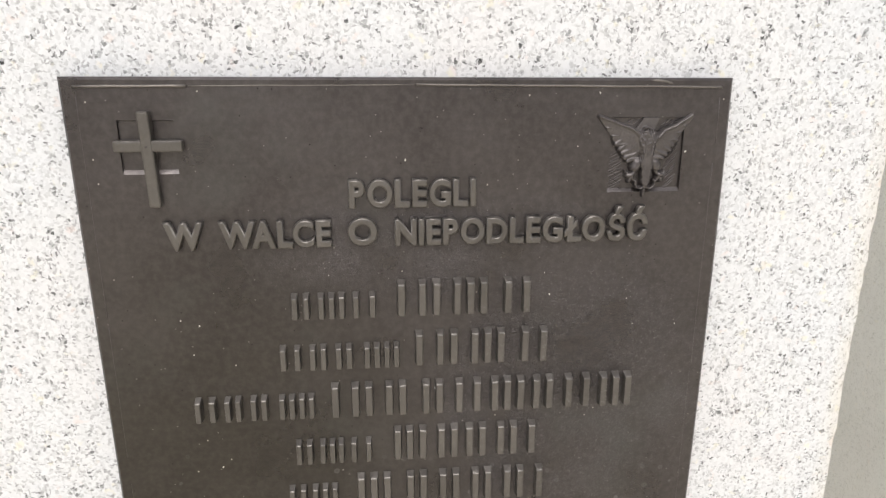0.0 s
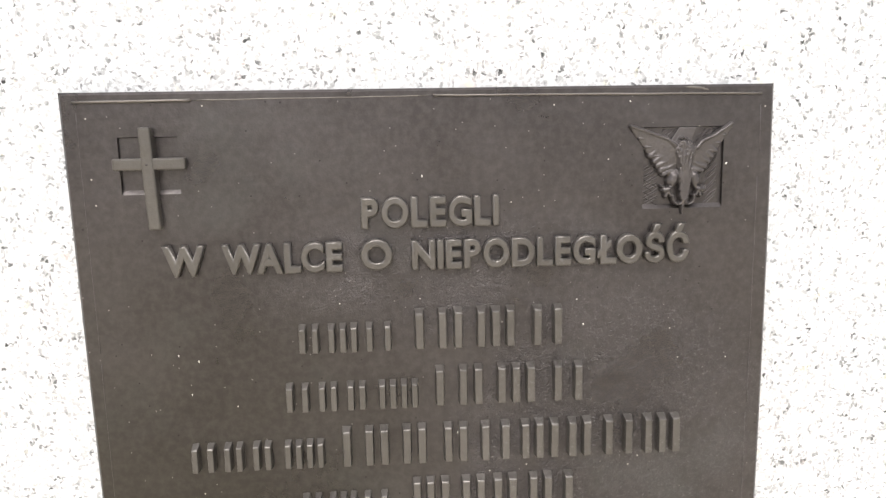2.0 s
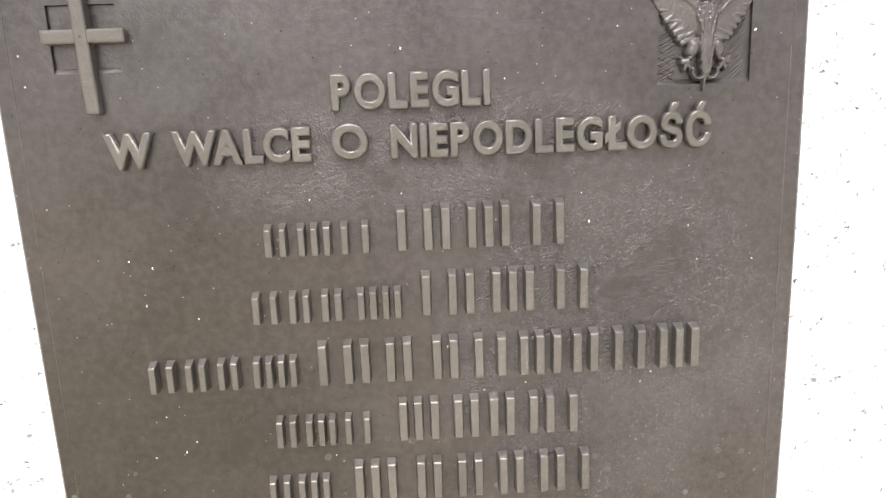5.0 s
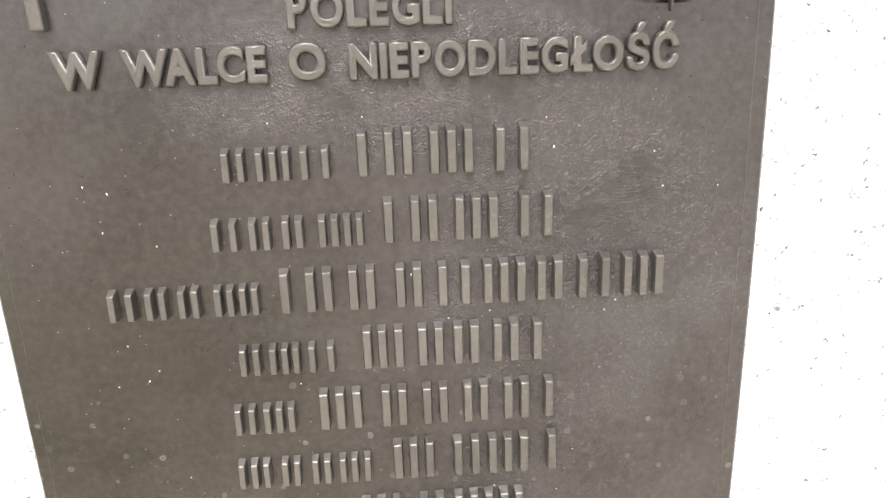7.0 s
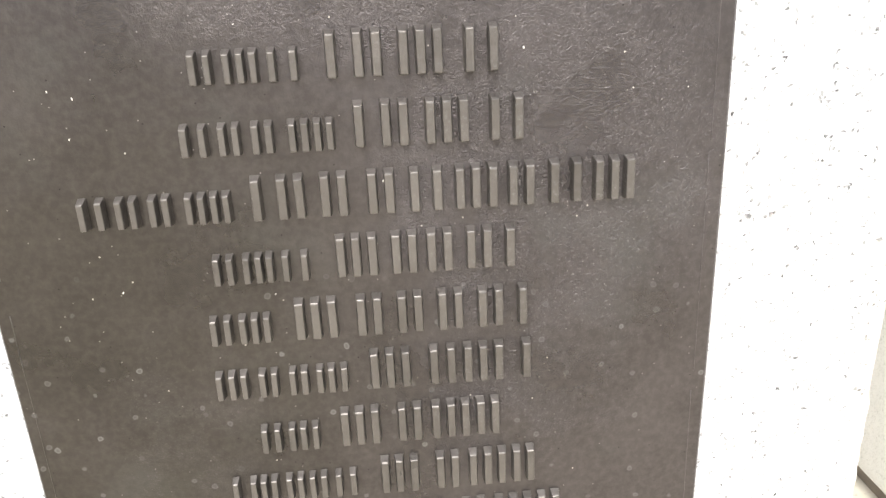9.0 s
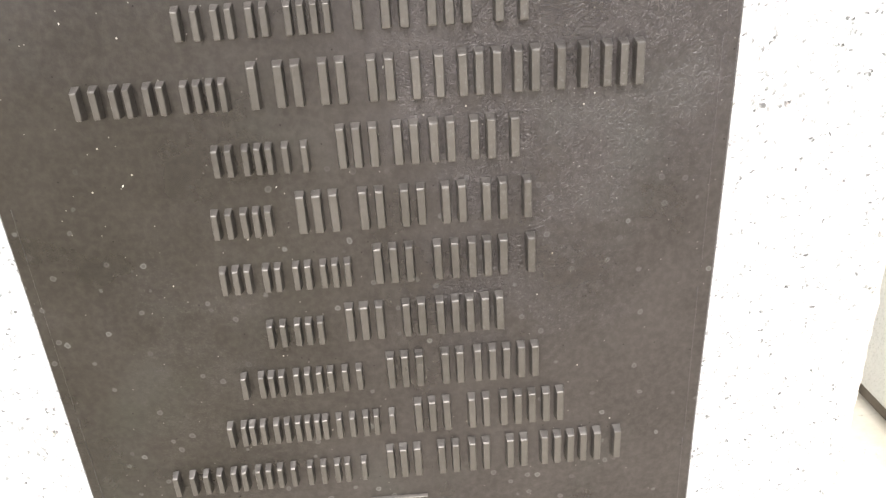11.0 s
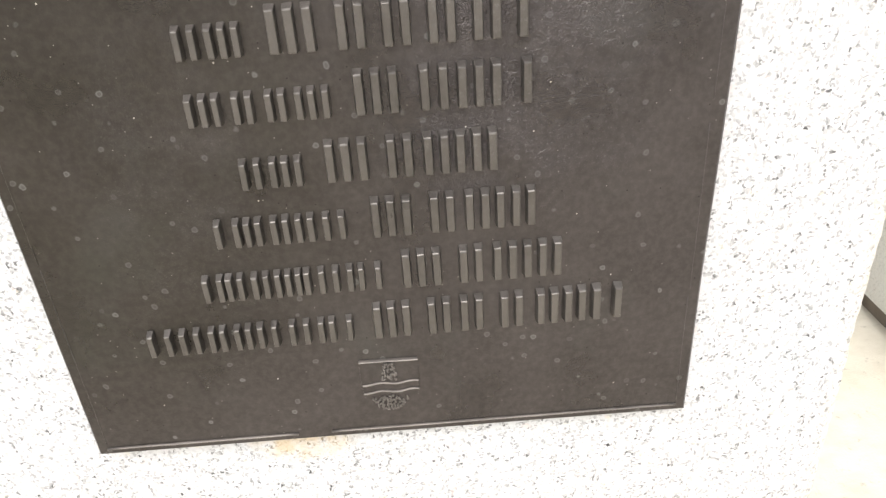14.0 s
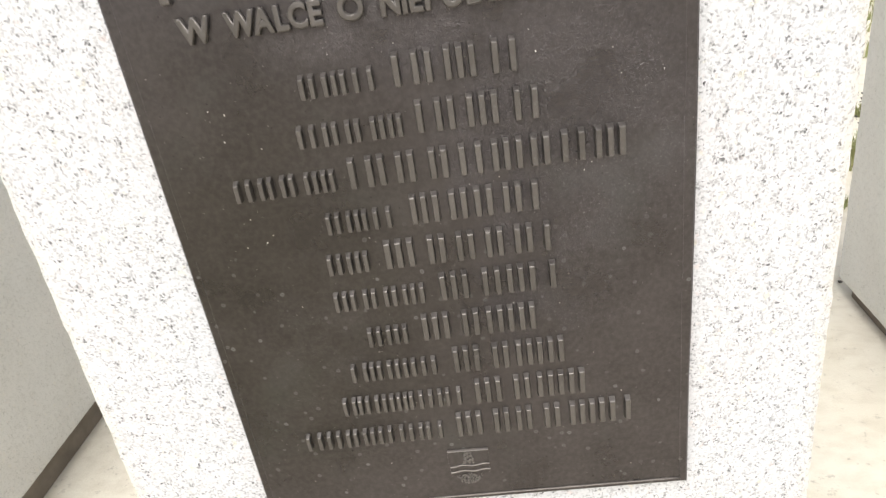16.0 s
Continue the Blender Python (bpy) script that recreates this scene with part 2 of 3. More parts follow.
def box(bm, x0, x1, y0, y1, z0, z1, bevel=0.0, segments=2):
    made = bmesh.ops.create_cube(bm, size=1)["verts"]
    for v in made:
        v.co = Vector(((x0 + x1) / 2 + v.co.x * (x1 - x0), (y0 + y1) / 2 + v.co.y * (y1 - y0), (z0 + z1) / 2 + v.co.z * (z1 - z0)))
    if bevel:
        edges = {e for v in made for e in v.link_edges}
        bmesh.ops.bevel(bm, geom=list(edges), offset=bevel, segments=segments, affect="EDGES", profile=0.6)


def ball(bm, centre, radii, turn=0.0, sub=2, rough=0.0):
    """An ellipsoid, turned about y by turn degrees."""
    r = Matrix.Rotation(radians(turn), 3, "Y")
    for v in bmesh.ops.create_icosphere(bm, subdivisions=sub, radius=1)["verts"]:
        k = 1 + rough * noise.noise(v.co * 2.1 + Vector(centre) * 90)
        v.co = r @ Vector((v.co.x * radii[0], v.co.y * radii[1], v.co.z * radii[2])) * k + Vector(centre)


def ridge(bm, points, width, height, y=0.0, sides=6):
    """A half-round raised line along points (x, z) on the plate's face."""
    rings = []
    for i, (x, z) in enumerate(points):
        a, b = points[max(i - 1, 0)], points[min(i + 1, len(points) - 1)]
        d = Vector((b[0] - a[0], b[1] - a[1])).normalized()
        n = Vector((-d.y, d.x))
        rings.append([bm.verts.new((x + n.x * width / 2 * math.cos(u), y + 0.001 - (height + 0.001) * math.sin(u), z + n.y * width / 2 * math.cos(u)))
                      for u in (math.pi * k / sides for k in range(sides + 1))])
    for p, q in zip(rings, rings[1:]):
        for k in range(sides):
            bm.faces.new((p[k], p[k + 1], q[k + 1], q[k]))
    bm.faces.new(rings[0])
    bm.faces.new(rings[-1])


# ---- granite steles ----


def stele_block(width, depth, height, step, seed, shear=0.0, flare=0.0):
    """A sawn block with its front edges chipped and rounded; base at z 0, front at y 0."""
    bm = bmesh.new()
    nx, ny, nz = (max(2, round(s / step)) for s in (width, depth, height))
    cells = {}

    def vert(i, j, k):
        key = (i, j, k)
        if key not in cells:
            p = Vector((-width / 2 + width * i / nx, depth * j / ny, height * k / nz))
            ends = [(i == 0) - (i == nx), (j == 0) - (j == ny), (k == 0) - (k == nz)]
            if sum(map(abs, ends)) > 1:
                chip = 0.0022 + 0.0012 * (0.5 + noise.noise(p * 60 + Vector((seed, 0, 0)))) + 0.0008 * max(0, noise.noise(p * 17 + Vector((0, seed, 0))))
                p += Vector(ends) * chip
            else:
                p += Vector(ends) * 0.0006 * noise.noise(p * 30)
            p.x += shear * (p.z - 0.8) + flare * max(0.0, 2 * p.x / width) * max(0.0, 1.15 - p.z)
            cells[key] = bm.verts.new(p)
        return cells[key]

    for i in range(nx):
        for k in range(nz):
            for j in (0, ny):
                bm.faces.new([vert(i + a, j, k + b) for a, b in ((0, 0), (1, 0), (1, 1), (0, 1))])
    for j in range(ny):
        for k in range(nz):
            for i in (0, nx):
                bm.faces.new([vert(i, j + a, k + b) for a, b in ((0, 0), (1, 0), (1, 1), (0, 1))])
        for i in range(nx):
            for k in (0, nz):
                bm.faces.new([vert(i + a, j + b, k) for a, b in ((0, 0), (1, 0), (1, 1), (0, 1))])
    return bm


def stele(m, size, step, material, seed, label, shear=0.0, flare=0.0):
    width, depth, height = size
    thing = tagged(new("granite_stele"), label, "stele", "granite steles of the memorial")
    part("block", stele_block(width, depth, height, step, seed, shear, flare), material, thing)
    bm = bmesh.new()
    box(bm, -width / 2 + 0.035, width / 2 - 0.035, 0.035, depth - 0.035, -0.095, 0.002, 0.004)
    part("plinth", bm, PLINTH, thing, "recessed plinth, brown with the gap's shade in its colour")
    thing.matrix_world = m
    return thing


stele(pose(-0.0085, 0.018, 0), (0.985, 0.24, 1.66), 0.0125, GRANITE, 3.0,
      "upright white-grey speckled granite stele carrying a bronze plaque", shear=0.0125, flare=0.0095)
stele(pose(1.197, 0.828, -0.032, 0, 0, -95.7), (1.026, 0.24, 1.66), 0.025, GRANITE_SIDE, 9.0,
      "grey granite stele, shade in its colour, standing crosswise on pale paving")
stele(pose(-1.268, 0.78, 0, 0, 0, 90), (0.97, 0.24, 1.66), 0.025, GRANITE_SIDE, 17.0,
      "grey granite stele, shade in its colour, standing crosswise on pale paving")

# ---- ground ----
GROUND = -0.088
bm = bmesh.new()
xs = sorted({-400, -120, -40, -12, *[-6 + 0.3 * i for i in range(41)], 12, 40, 120, 400})
grid = [[bm.verts.new((x, y, GROUND + (0.006 * noise.noise(Vector((x, y, 0)) * 1.7) - 0.004 if abs(x) < 6.1 and abs(y) < 6.1 else 0))) for y in xs] for x in xs]
for a, b in zip(grid, grid[1:]):
    for k in range(len(xs) - 1):
        bm.faces.new((a[k], b[k], b[k + 1], a[k + 1]))
ground = new("ground", mesh_of("ground", bm, PAVING, True))
tagged(ground, "pale sandy stone paving, dusty and faintly streaked", "ground", kind="structure")

# ---- the bronze plaque ----
plaque = tagged(new("memorial_plaque"), "dark bronze memorial plaque with raised lettering on a granite stele", "plaque")
plaque.location = (0, 0, 0)

TOP, LOW = 1.30, 0.477
CROSS_HOLE = (-0.2575, -0.2095, 1.2165, 1.2645)
HOLLOW = 0.0028
EAGLE_HOLE = (0.1875, 0.2588, 1.1935, 1.2645)


def plate():
    """A slab with two square recesses, its face at y 0; the lower edge runs a little askew."""
    bm = bmesh.new()
    rim = 0.0022
    xs = sorted([-0.3, -0.3 + rim, 0.3025 - rim, 0.3025, *CROSS_HOLE[:2], *EAGLE_HOLE[:2]] + [-0.15 + 0.03 * i for i in range(11)])
    zs = sorted({LOW, LOW + rim, TOP - rim, TOP, *CROSS_HOLE[2:], *EAGLE_HOLE[2:], *(0.52 + 0.04 * i for i in range(17))})
    verts = {}

    def vert(x, y, z):
        key = (round(x, 5), round(y, 5), round(z, 5))
        if key not in verts:
            low = max(0.0, 1 - (z - LOW) / 0.05)
            lean = max(0.0, -x / 0.3) ** 8 * (0.0006 + 0.0028 * max(0.0, (z - 0.75) / 0.55))
            high = max(0.0, (z - TOP) / 0.02 + 1)
            # the right edge swells a little; recess walls slope, the lower one most
            lean -= max(0.0, x / 0.3) ** 8 * 0.0026 * max(0.0, 1 - ((z - 0.97) / 0.32) ** 2)
            for a, b, c, d in (CROSS_HOLE, EAGLE_HOLE):
                if y == HOLLOW and a <= x <= b and c <= z <= d:
                    z += 0.0038 * (z == c) - 0.0006 * (z == d)
                    lean += 0.0002 * ((x == b) - (x == a))
            verts[key] = bm.verts.new((x - lean, y, z - 0.009 * x / 0.3 * 0.6 * low - 0.0012 * low + 0.0016 * high * (0.3 - x) / 0.6))
        return verts[key]

    def depth(x0, x1, z0, z1):
        x, z = (x0 + x1) / 2, (z0 + z1) / 2
        for a, b, c, d in (CROSS_HOLE, EAGLE_HOLE):
            if a < x < b and c < z < d:
                return HOLLOW
        return 0.0

    def face_y(x, z):
        return 0.0022 if x in (xs[0], xs[-1]) or z in (zs[0], zs[-1]) else 0.0

    n, m = len(xs) - 1, len(zs) - 1
    d = [[depth(xs[i], xs[i + 1], zs[k], zs[k + 1]) for k in range(m)] for i in range(n)]
    for i in range(n):
        for k in range(m):
            y = d[i][k]
            bm.faces.new([vert(x, y or face_y(x, z), z) for x, z in ((xs[i], zs[k]), (xs[i + 1], zs[k]), (xs[i + 1], zs[k + 1]), (xs[i], zs[k + 1]))])
            if i + 1 < n and d[i + 1][k] != y:
                bm.faces.new([vert(xs[i + 1], u, z) for u, z in ((0, zs[k]), (HOLLOW, zs[k]), (HOLLOW, zs[k + 1]), (0, zs[k + 1]))])
            if k + 1 < m and d[i][k + 1] != y:
                bm.faces.new([vert(x, u, zs[k + 1]) for u, x in ((0, xs[i]), (HOLLOW, xs[i]), (HOLLOW, xs[i + 1]), (0, xs[i + 1]))])
    loop = [(x, zs[0]) for x in xs] + [(xs[-1], z) for z in zs[1:]] + [(x, zs[-1]) for x in xs[-2::-1]] + [(xs[0], z) for z in zs[-2:0:-1]]
    for (ax, az), (bx, bz) in zip(loop, loop[1:] + loop[:1]):
        bm.faces.new((vert(ax, 0.0022, az), vert(bx, 0.0022, bz), vert(bx, 0.020, bz), vert(ax, 0.020, az)))
    return bm


part("plate", plate(), BRONZE, plaque, "dark brown bronze plate with two square recesses")


def bead(points, width=0.0022, height=0.0016, material=BRONZE_PALE_LIT):
    bm = bmesh.new()
    fine = []
    for (ax, az), (bx, bz) in zip(points, points[1:]):
        n = max(2, int(math.hypot(bx - ax, bz - az) / 0.012))
        fine += [(ax + (bx - ax) * i / n, az + (bz - az) * i / n) for i in range(n)]
    fine.append(points[-1])
    fine = [(x + 0.0002 * noise.noise(Vector((x, z, 0)) * 60), z + 0.0003 * noise.noise(Vector((x, z, 5)) * 60)) for x, z in fine]
    ridge(bm, fine, width, height)
    part("border_bead", bm, material, plaque, smooth=True)


bead([(-0.291, 1.2935), (-0.196, 1.2938)], 0.0030, 0.0030)
bead([(-0.194, 1.2938), (-0.05, 1.2942), (0.003, 1.2944)], 0.0012, 0.0008)
bead([(0.005, 1.2945), (0.291, 1.2918)], 0.0024, 0.0024)
for z0, z1 in ((1.285, 1.08), (1.07, 0.93), (0.90, 0.70), (0.695, 0.495)):
    bead([(-0.2895, z0), (-0.2895, z1)], 0.0012, 0.0005, BRONZE_RELIEF)
for z0, z1 in ((1.282, 1.24), (1.22, 1.01), (1.00, 0.80), (0.78, 0.62), (0.61, 0.485)):
    bead([(0.2905, z0), (0.2915, z1)], 0.0012, 0.0005, BRONZE_RELIEF)
bead([(-0.290, 0.4895), (-0.099, 0.4862)], 0.0024, 0.0024)
bead([(-0.065, 0.4855), (0.292, 0.4795)], 0.0024, 0.0024)

bm = bmesh.new()
ball(bm, (0.2330, 0.0006, 1.2975), (0.0100, 0.0014, 0.0013), 4, 2, 0.5)
ball(bm, (0.2410, 0.0006, 1.2960), (0.0040, 0.0012, 0.0010), 10, 2, 0.5)
part("chip", bm, BRONZE_PALE_LIT, plaque, "bright dented spot on the upper edge", smooth=True)

# raised letters of the heading
RAISE = 0.0078
glyphs = {}


def glyph(ch):
    """The outline of one character as a solid, cap height 1, with soft edges."""
    if ch not in glyphs:
        curve = bpy.data.curves.new("glyph", "FONT")
        curve.body = ch
        curve.size = 1 / 0.682
        curve.resolution_u = 5
        curve.offset = 0.020
        curve.extrude = 0.086
        curve.bevel_depth = 0.064
        curve.bevel_resolution = 1
        ob = new("glyph", curve)
        bpy.context.view_layer.update()
        data = bpy.data.meshes.new_from_object(ob.evaluated_get(bpy.context.evaluated_depsgraph_get()))
        bpy.data.objects.remove(ob)
        bpy.data.curves.remove(curve)
        co = np.array([v.co[:] for v in data.vertices])
        glyphs[ch] = (data, co[:, 0].min(), co[:, 0].max())
    return glyphs[ch]


KERN = {"WA": -0.26, "AL": 0.02, "LC": -0.02, "ŁO": -0.02}


def word(text, x0, x1, z, cap):
    gap = 0.07
    boxes = [glyph(ch) for ch in text]
    gaps = [KERN.get(p + q, gap) for p, q in zip(text, text[1:])] + [0]
    total = sum(b - a for _, a, b in boxes) + sum(gaps)
    k, x = (x1 - x0) / total, x0
    for ch, (data, a, b), after in zip(text, boxes, gaps):
        mesh = data.copy()
        s = cap / 1.13
        for v in mesh.vertices:
            u, h, d = v.co
            v.co = (x + (u - a) * k, 0.0005 - RAISE * (d + 0.15) / 0.30, z + (h + 0.06) * s)
            v.co += 0.0005 * noise.noise_vector(v.co * 130)
        mesh.flip_normals()
        bm = bmesh.new()
        bm.from_mesh(mesh)
        bpy.data.meshes.remove(mesh)
        part("letter", bm, BRONZE_WORN, plaque)
        x += (b - a + after) * k


word("POLEGLI", -0.059, 0.060, 1.1835, 0.026)
word("W", -0.228, -0.192, 1.1465, 0.026)
word("WALCE", -0.179, -0.076, 1.147, 0.0255)
word("O", -0.061, -0.033, 1.1475, 0.026)
word("NIEPODLEGŁOŚĆ", -0.017, 0.229, 1.1465, 0.0255)


def bar(x0, x1, z0, z1):
    """A raised bar whose sides slope as they came out of the mould, the upper end most."""
    bm = bmesh.new()
    box(bm, x0, x1, -RAISE, 0.001, z0, z1, 0.0011, 2)
    for v in bm.verts:
        out = max(0.0, -v.co.y / RAISE) ** 1.5
        v.co.x += ((x0 + x1) / 2 - v.co.x) * 0.26 * out
        v.co.z -= 0.0042 * out * max(0.0, (v.co.z - z0) / (z1 - z0) - 0.5) * 2
        v.co += 0.0005 * noise.noise_vector(v.co * 150)
    part("bar", bm, BRONZE_WORN, plaque)


def bars(x0, x1, z, cap, widths):
    """Plain raised bars in place of a written name; widths are tenths."""
    w = [int(c) for c in widths]
    gap, thick = 1.4, 0.0018 + 0.19 * cap
    k = (x1 - x0) / (sum(w) + gap * (len(w) - 1))
    x = x0
    for one in w:
        wide = one * k
        if wide < 2.15 * thick:
            bar(x + (wide - thick) / 2, x + (wide + thick) / 2, z, z + cap)
        else:
            bar(x, x + thick, z, z + cap)
            bar(x + wide - thick, x + wide, z, z + cap)
        x += (one + gap) * k


SMALL, LARGE = 0.0255, 0.036
LINES = (
    ((-0.119, -0.034, 1.0745, "49765"), (-0.016, 0.121, 1.0750, "88295")),
    ((-0.135, -0.014, 1.0210, "588926"), (0.001, 0.140, 1.0220, "88295")),
    ((-0.221, -0.100, 0.9680, "588926"), (-0.084, 0.226, 0.9680, "88985678562")),
    ((-0.123, -0.042, 0.9155, "49765"), (-0.022, 0.127, 0.9160, "68788")),
    ((-0.133, -0.081, 0.8625, "487"), (-0.061, 0.137, 0.8625, "698888")),
    ((-0.134, -0.021, 0.8110, "79987"), (-0.002, 0.140, 0.8110, "69369")),
    ((-0.104, -0.051, 0.7560, "487"), (-0.032, 0.111, 0.7565, "69766")),
    ((-0.134, -0.019, 0.7040, "928785"), (0.000, 0.143, 0.7030, "69766")),
    ((-0.158, 0.004, 0.6515, "568726589"), (0.022, 0.167, 0.6505, "69766")),
    ((-0.217, -0.028, 0.5985, "958875589"), (-0.009, 0.225, 0.5985, "69798268")),
)
for small, large in LINES:
    bars(*small[:3], SMALL, small[3])
    bars(*large[:3], LARGE, large[3])

# cross over its recess
cross = tagged(new("cross"), "plain raised bronze cross over a square recess")
cross.parent = plaque
bm = bmesh.new()
box(bm, -0.2380, -0.2278, -0.0075, 0.005, 1.187, 1.2725, 0.0022, 3)
for v in bm.verts:
    v.co.x -= (v.co.z - 1.23) * 0.03
part("upright", bm, BRONZE_WORN, cross)
bm = bmesh.new()
box(bm, -0.2622, -0.2027, -0.0068, 0.005, 1.2370, 1.2472, 0.0022, 3)
part("arm", bm, BRONZE_WORN, cross)
# low dark button standing in for a small hole at the crossing
bm = bmesh.new()
ball(bm, (-0.2335, -0.0074, 1.2418), (0.0011, 0.0004, 0.0011))
part("hole_spot", bm, BRONZE_CAST, cross, smooth=True)


def rib(px, pz, ax, az, bx, bz, ra, rb, high, rise=0.0, flat=2.4):
    """Height over (px, pz) of a rounded rib from a to b whose radius goes from ra to rb."""
    dx, dz = bx - ax, bz - az
    u = np.clip(((px - ax) * dx + (pz - az) * dz) / (dx * dx + dz * dz + 1e-12), 0, 1)
    r = ra + (rb - ra) * u
    d = np.hypot(px - ax - u * dx, pz - az - u * dz) / r
    top = high + rise * u
    return np.where(d < 1, top * np.clip(1 - d ** flat, 0, 1) ** 0.5, 0)


def eagle():
    """A cast relief: the heights of wings, body, legs and tail melted together on a fine grid."""
    step, ox, oz = 0.0005, 0.2223, 1.1880
    xs, zs = np.arange(0.168, 0.2745, step), np.arange(1.183, 1.2745, step)
    px, pz = np.meshgrid(xs, zs, indexing="ij")
    wob = np.array([[noise.noise(Vector((x, z, 0)) * 160) for z in zs] for x in xs])
    qx, qz = px + 0.0005 * wob, pz + 0.0005 * np.roll(wob, 9, 0)
    pieces = []

    def add(soft, ax, az, bx, bz, ra, rb, tall, rise=0.0, flat=2.4):
        """A rib in millimetres from the tip of the tail."""
        k = 0.001
        pieces.append((rib(qx, qz, ox + ax * k, oz + az * k, ox + bx * k, oz + bz * k, ra * k, rb * k, tall * k, rise * k, flat), soft))

    def along(line, u):
        n = min(int(u * (len(line) - 1)), len(line) - 2)
        f = u * (len(line) - 1) - n
        return tuple(p + (q - p) * f for p, q in zip(line[n], line[n + 1]))

    wings = (
        (((-8, 61), (-15, 66), (-30, 71.5), (-47, 77.5)), ((-8, 40), (-17, 36), (-27, 50), (-46, 75.5))),
        (((11, 58), (16, 64), (27, 68.5), (42, 78.5)), ((9, 40), (17, 38.5), (27, 54), (42.5, 76))),
    )
    for lead, hem in wings:
        side = 1 if lead[0][0] > 0 else -1
        # smooth inner wing, falling from the leading edge to the hem
        for i in range(34):
            u = i / 33
            add(0, *along(lead, u), *along(hem, u), 2.6 - 0.6 * u, 2.2 - 0.6 * u, 7.2 - 0.6 * u, -2.4 + 0.8 * u, 5.0)
        # rolled leading edge
        for n in range(3):
            add(1, *lead[n], *lead[n + 1], 2.6 - 0.3 * n, 2.3 - 0.3 * n, 9.2 - 0.5 * n, -0.5, 2.6)
        # loose feather ends along the hem, each lapping over the next
        for i in range(6):
            u = 0.22 + 0.095 * i
            tip = along(hem, u)
            root = (tip[0] - side * (11.0 - 0.6 * i), tip[1] + 1.0 + 1.2 * i)
            add(0, *root, tip[0] + side * 0.6, tip[1] - 0.4, 1.8, 2.5, 5.8, 0.7 - 0.3 * (i % 2), 4.0)
        for i in range(3):
            u = 0.68 + 0.10 * i
            tip = along(hem, u)
            add(0, tip[0] - side * 7, tip[1] + 0.8, tip[0], tip[1] + 0.5, 1.0, 1.5, 6.0, 0.4, 3.0)
        # thigh, shank, clenched claw
        x = 1 + 9.6 * side
        add(1, x - 0.8 * side, 33.5, x + 0.6 * side, 30.0, 5.6, 5.8, 8.8)
        add(1, x + 0.5 * side, 26.0, x + 3.5 * side, 22.5, 2.8, 2.6, 6.8)
        add(0, x + 4 * side, 22.5, x + 7.5 * side, 22.0, 3.2, 3.0, 8.4, -0.6)
        add(0, x + 5 * side, 20.0, x + 6 * side, 16.0, 2.4, 1.9, 7.0)
        add(0, x + 3.5 * side, 20.5, x + 1.5 * side, 17.0, 2.4, 1.9, 7.2)
        add(0, x + 7 * side, 23.5, x + 9.5 * side, 25.0, 2.0, 1.5, 6.6)
        # curled side feathers of the tail
        for k in range(8):
            t0, t1 = (math.pi * (0.75 + 1.15 * v / 8) for v in (k, k + 1))
            a, b = ((0.8 + side * (5.6 - 3.9 * math.cos(t + 0.3)), 13.5 + 4.4 * math.sin(t)) for t in (t0, t1))
            add(0, *a, *b, 1.4, 1.4, 8.2)
    add(1, 1.0, 56.0, 1.0, 43.0, 11.5, 7.5, 9.6, -0.2, 3.0)
    # breast feathers hang in loose strands
    rnd = random.Random(7)
    for k in range(34):
        z = 61.0 - 0.5 * k
        x = rnd.uniform(-1, 1) * (10.5 - 0.17 * k)
        add(1, 1.0 + x, z, 1.0 + x * 0.72, z - rnd.uniform(5, 8), rnd.uniform(1.2, 2.0), 0.8, 10.3 + rnd.uniform(0, 0.8) - 0.02 * x * x, -1.0, 2.0)
    # plain tapering tail with a ridge down either side
    add(1, 1.4, 42.0, 0.8, 14.0, 6.2, 3.2, 9.6, -0.4, 6.0)
    for side in (-1, 1):
        add(0, 1.4 + 5.4 * side, 41.0, 0.8 + 2.6 * side, 14.0, 0.9, 0.7, 10.1, -0.4)
    add(1, 0.8, 14.0, 0.0, 1.2, 2.7, 1.5, 8.6, -1.8)
    # head turned aside, with beak and ruffled crown
    add(1, 0.6, 60.0, -0.6, 63.0, 3.6, 3.2, 10.4)
    add(0, -2.4, 63.6, -5.0, 62.2, 1.6, 0.9, 9.4, -0.6)
    for x, z in ((-3.0, 66.0), (-0.6, 66.6), (1.8, 65.4), (4.2, 63.6), (6.0, 61.4), (-4.6, 60.0), (3.4, 60.4)):
        add(0, x, z, x + 0.5, z + 0.9, 1.5, 1.2, 9.6)
    high = np.zeros_like(px)
    for h, soft in pieces:
        if soft:
            k = 0.0012
            m = np.clip(0.5 + 0.5 * (h - high) / k, 0, 1)
            high = np.where(h > 0, high * (1 - m) + h * m + k * m * (1 - m), high)
        else:
            high = np.maximum(high, h)
    # the ground between the wings is left standing behind the head
    wedge = (px > ox - 0.003 - 0.70 * (1.2642 - pz)) & (px < ox + 0.0125 - 0.40 * (1.2642 - pz)) & (pz < 1.2642) & (pz > 1.2480)
    high = np.where(wedge, np.maximum(high, HOLLOW + 0.0004), high)
    grain = np.array([[noise.noise(Vector((x, z, 2)) * 420) for z in zs] for x in xs])
    high = np.where(high > 0.0003, high + np.where(wedge, 0, 0.00025 * grain + 0.0003 * wob), high)
    bm = bmesh.new()
    keep = high > 0.0002
    near = keep.copy()
    for ax in (0, 1):
        for d in (-1, 1):
            near |= np.roll(keep, d, ax)
    verts = {}
    for i, k in zip(*np.nonzero(near)):
        y = HOLLOW + 0.0005 - (high[i, k] if keep[i, k] else 0.0)
        verts[i, k] = bm.verts.new((xs[i], y, zs[k]))
    for i, k in verts:
        q = [(i, k), (i + 1, k), (i + 1, k + 1), (i, k + 1)]
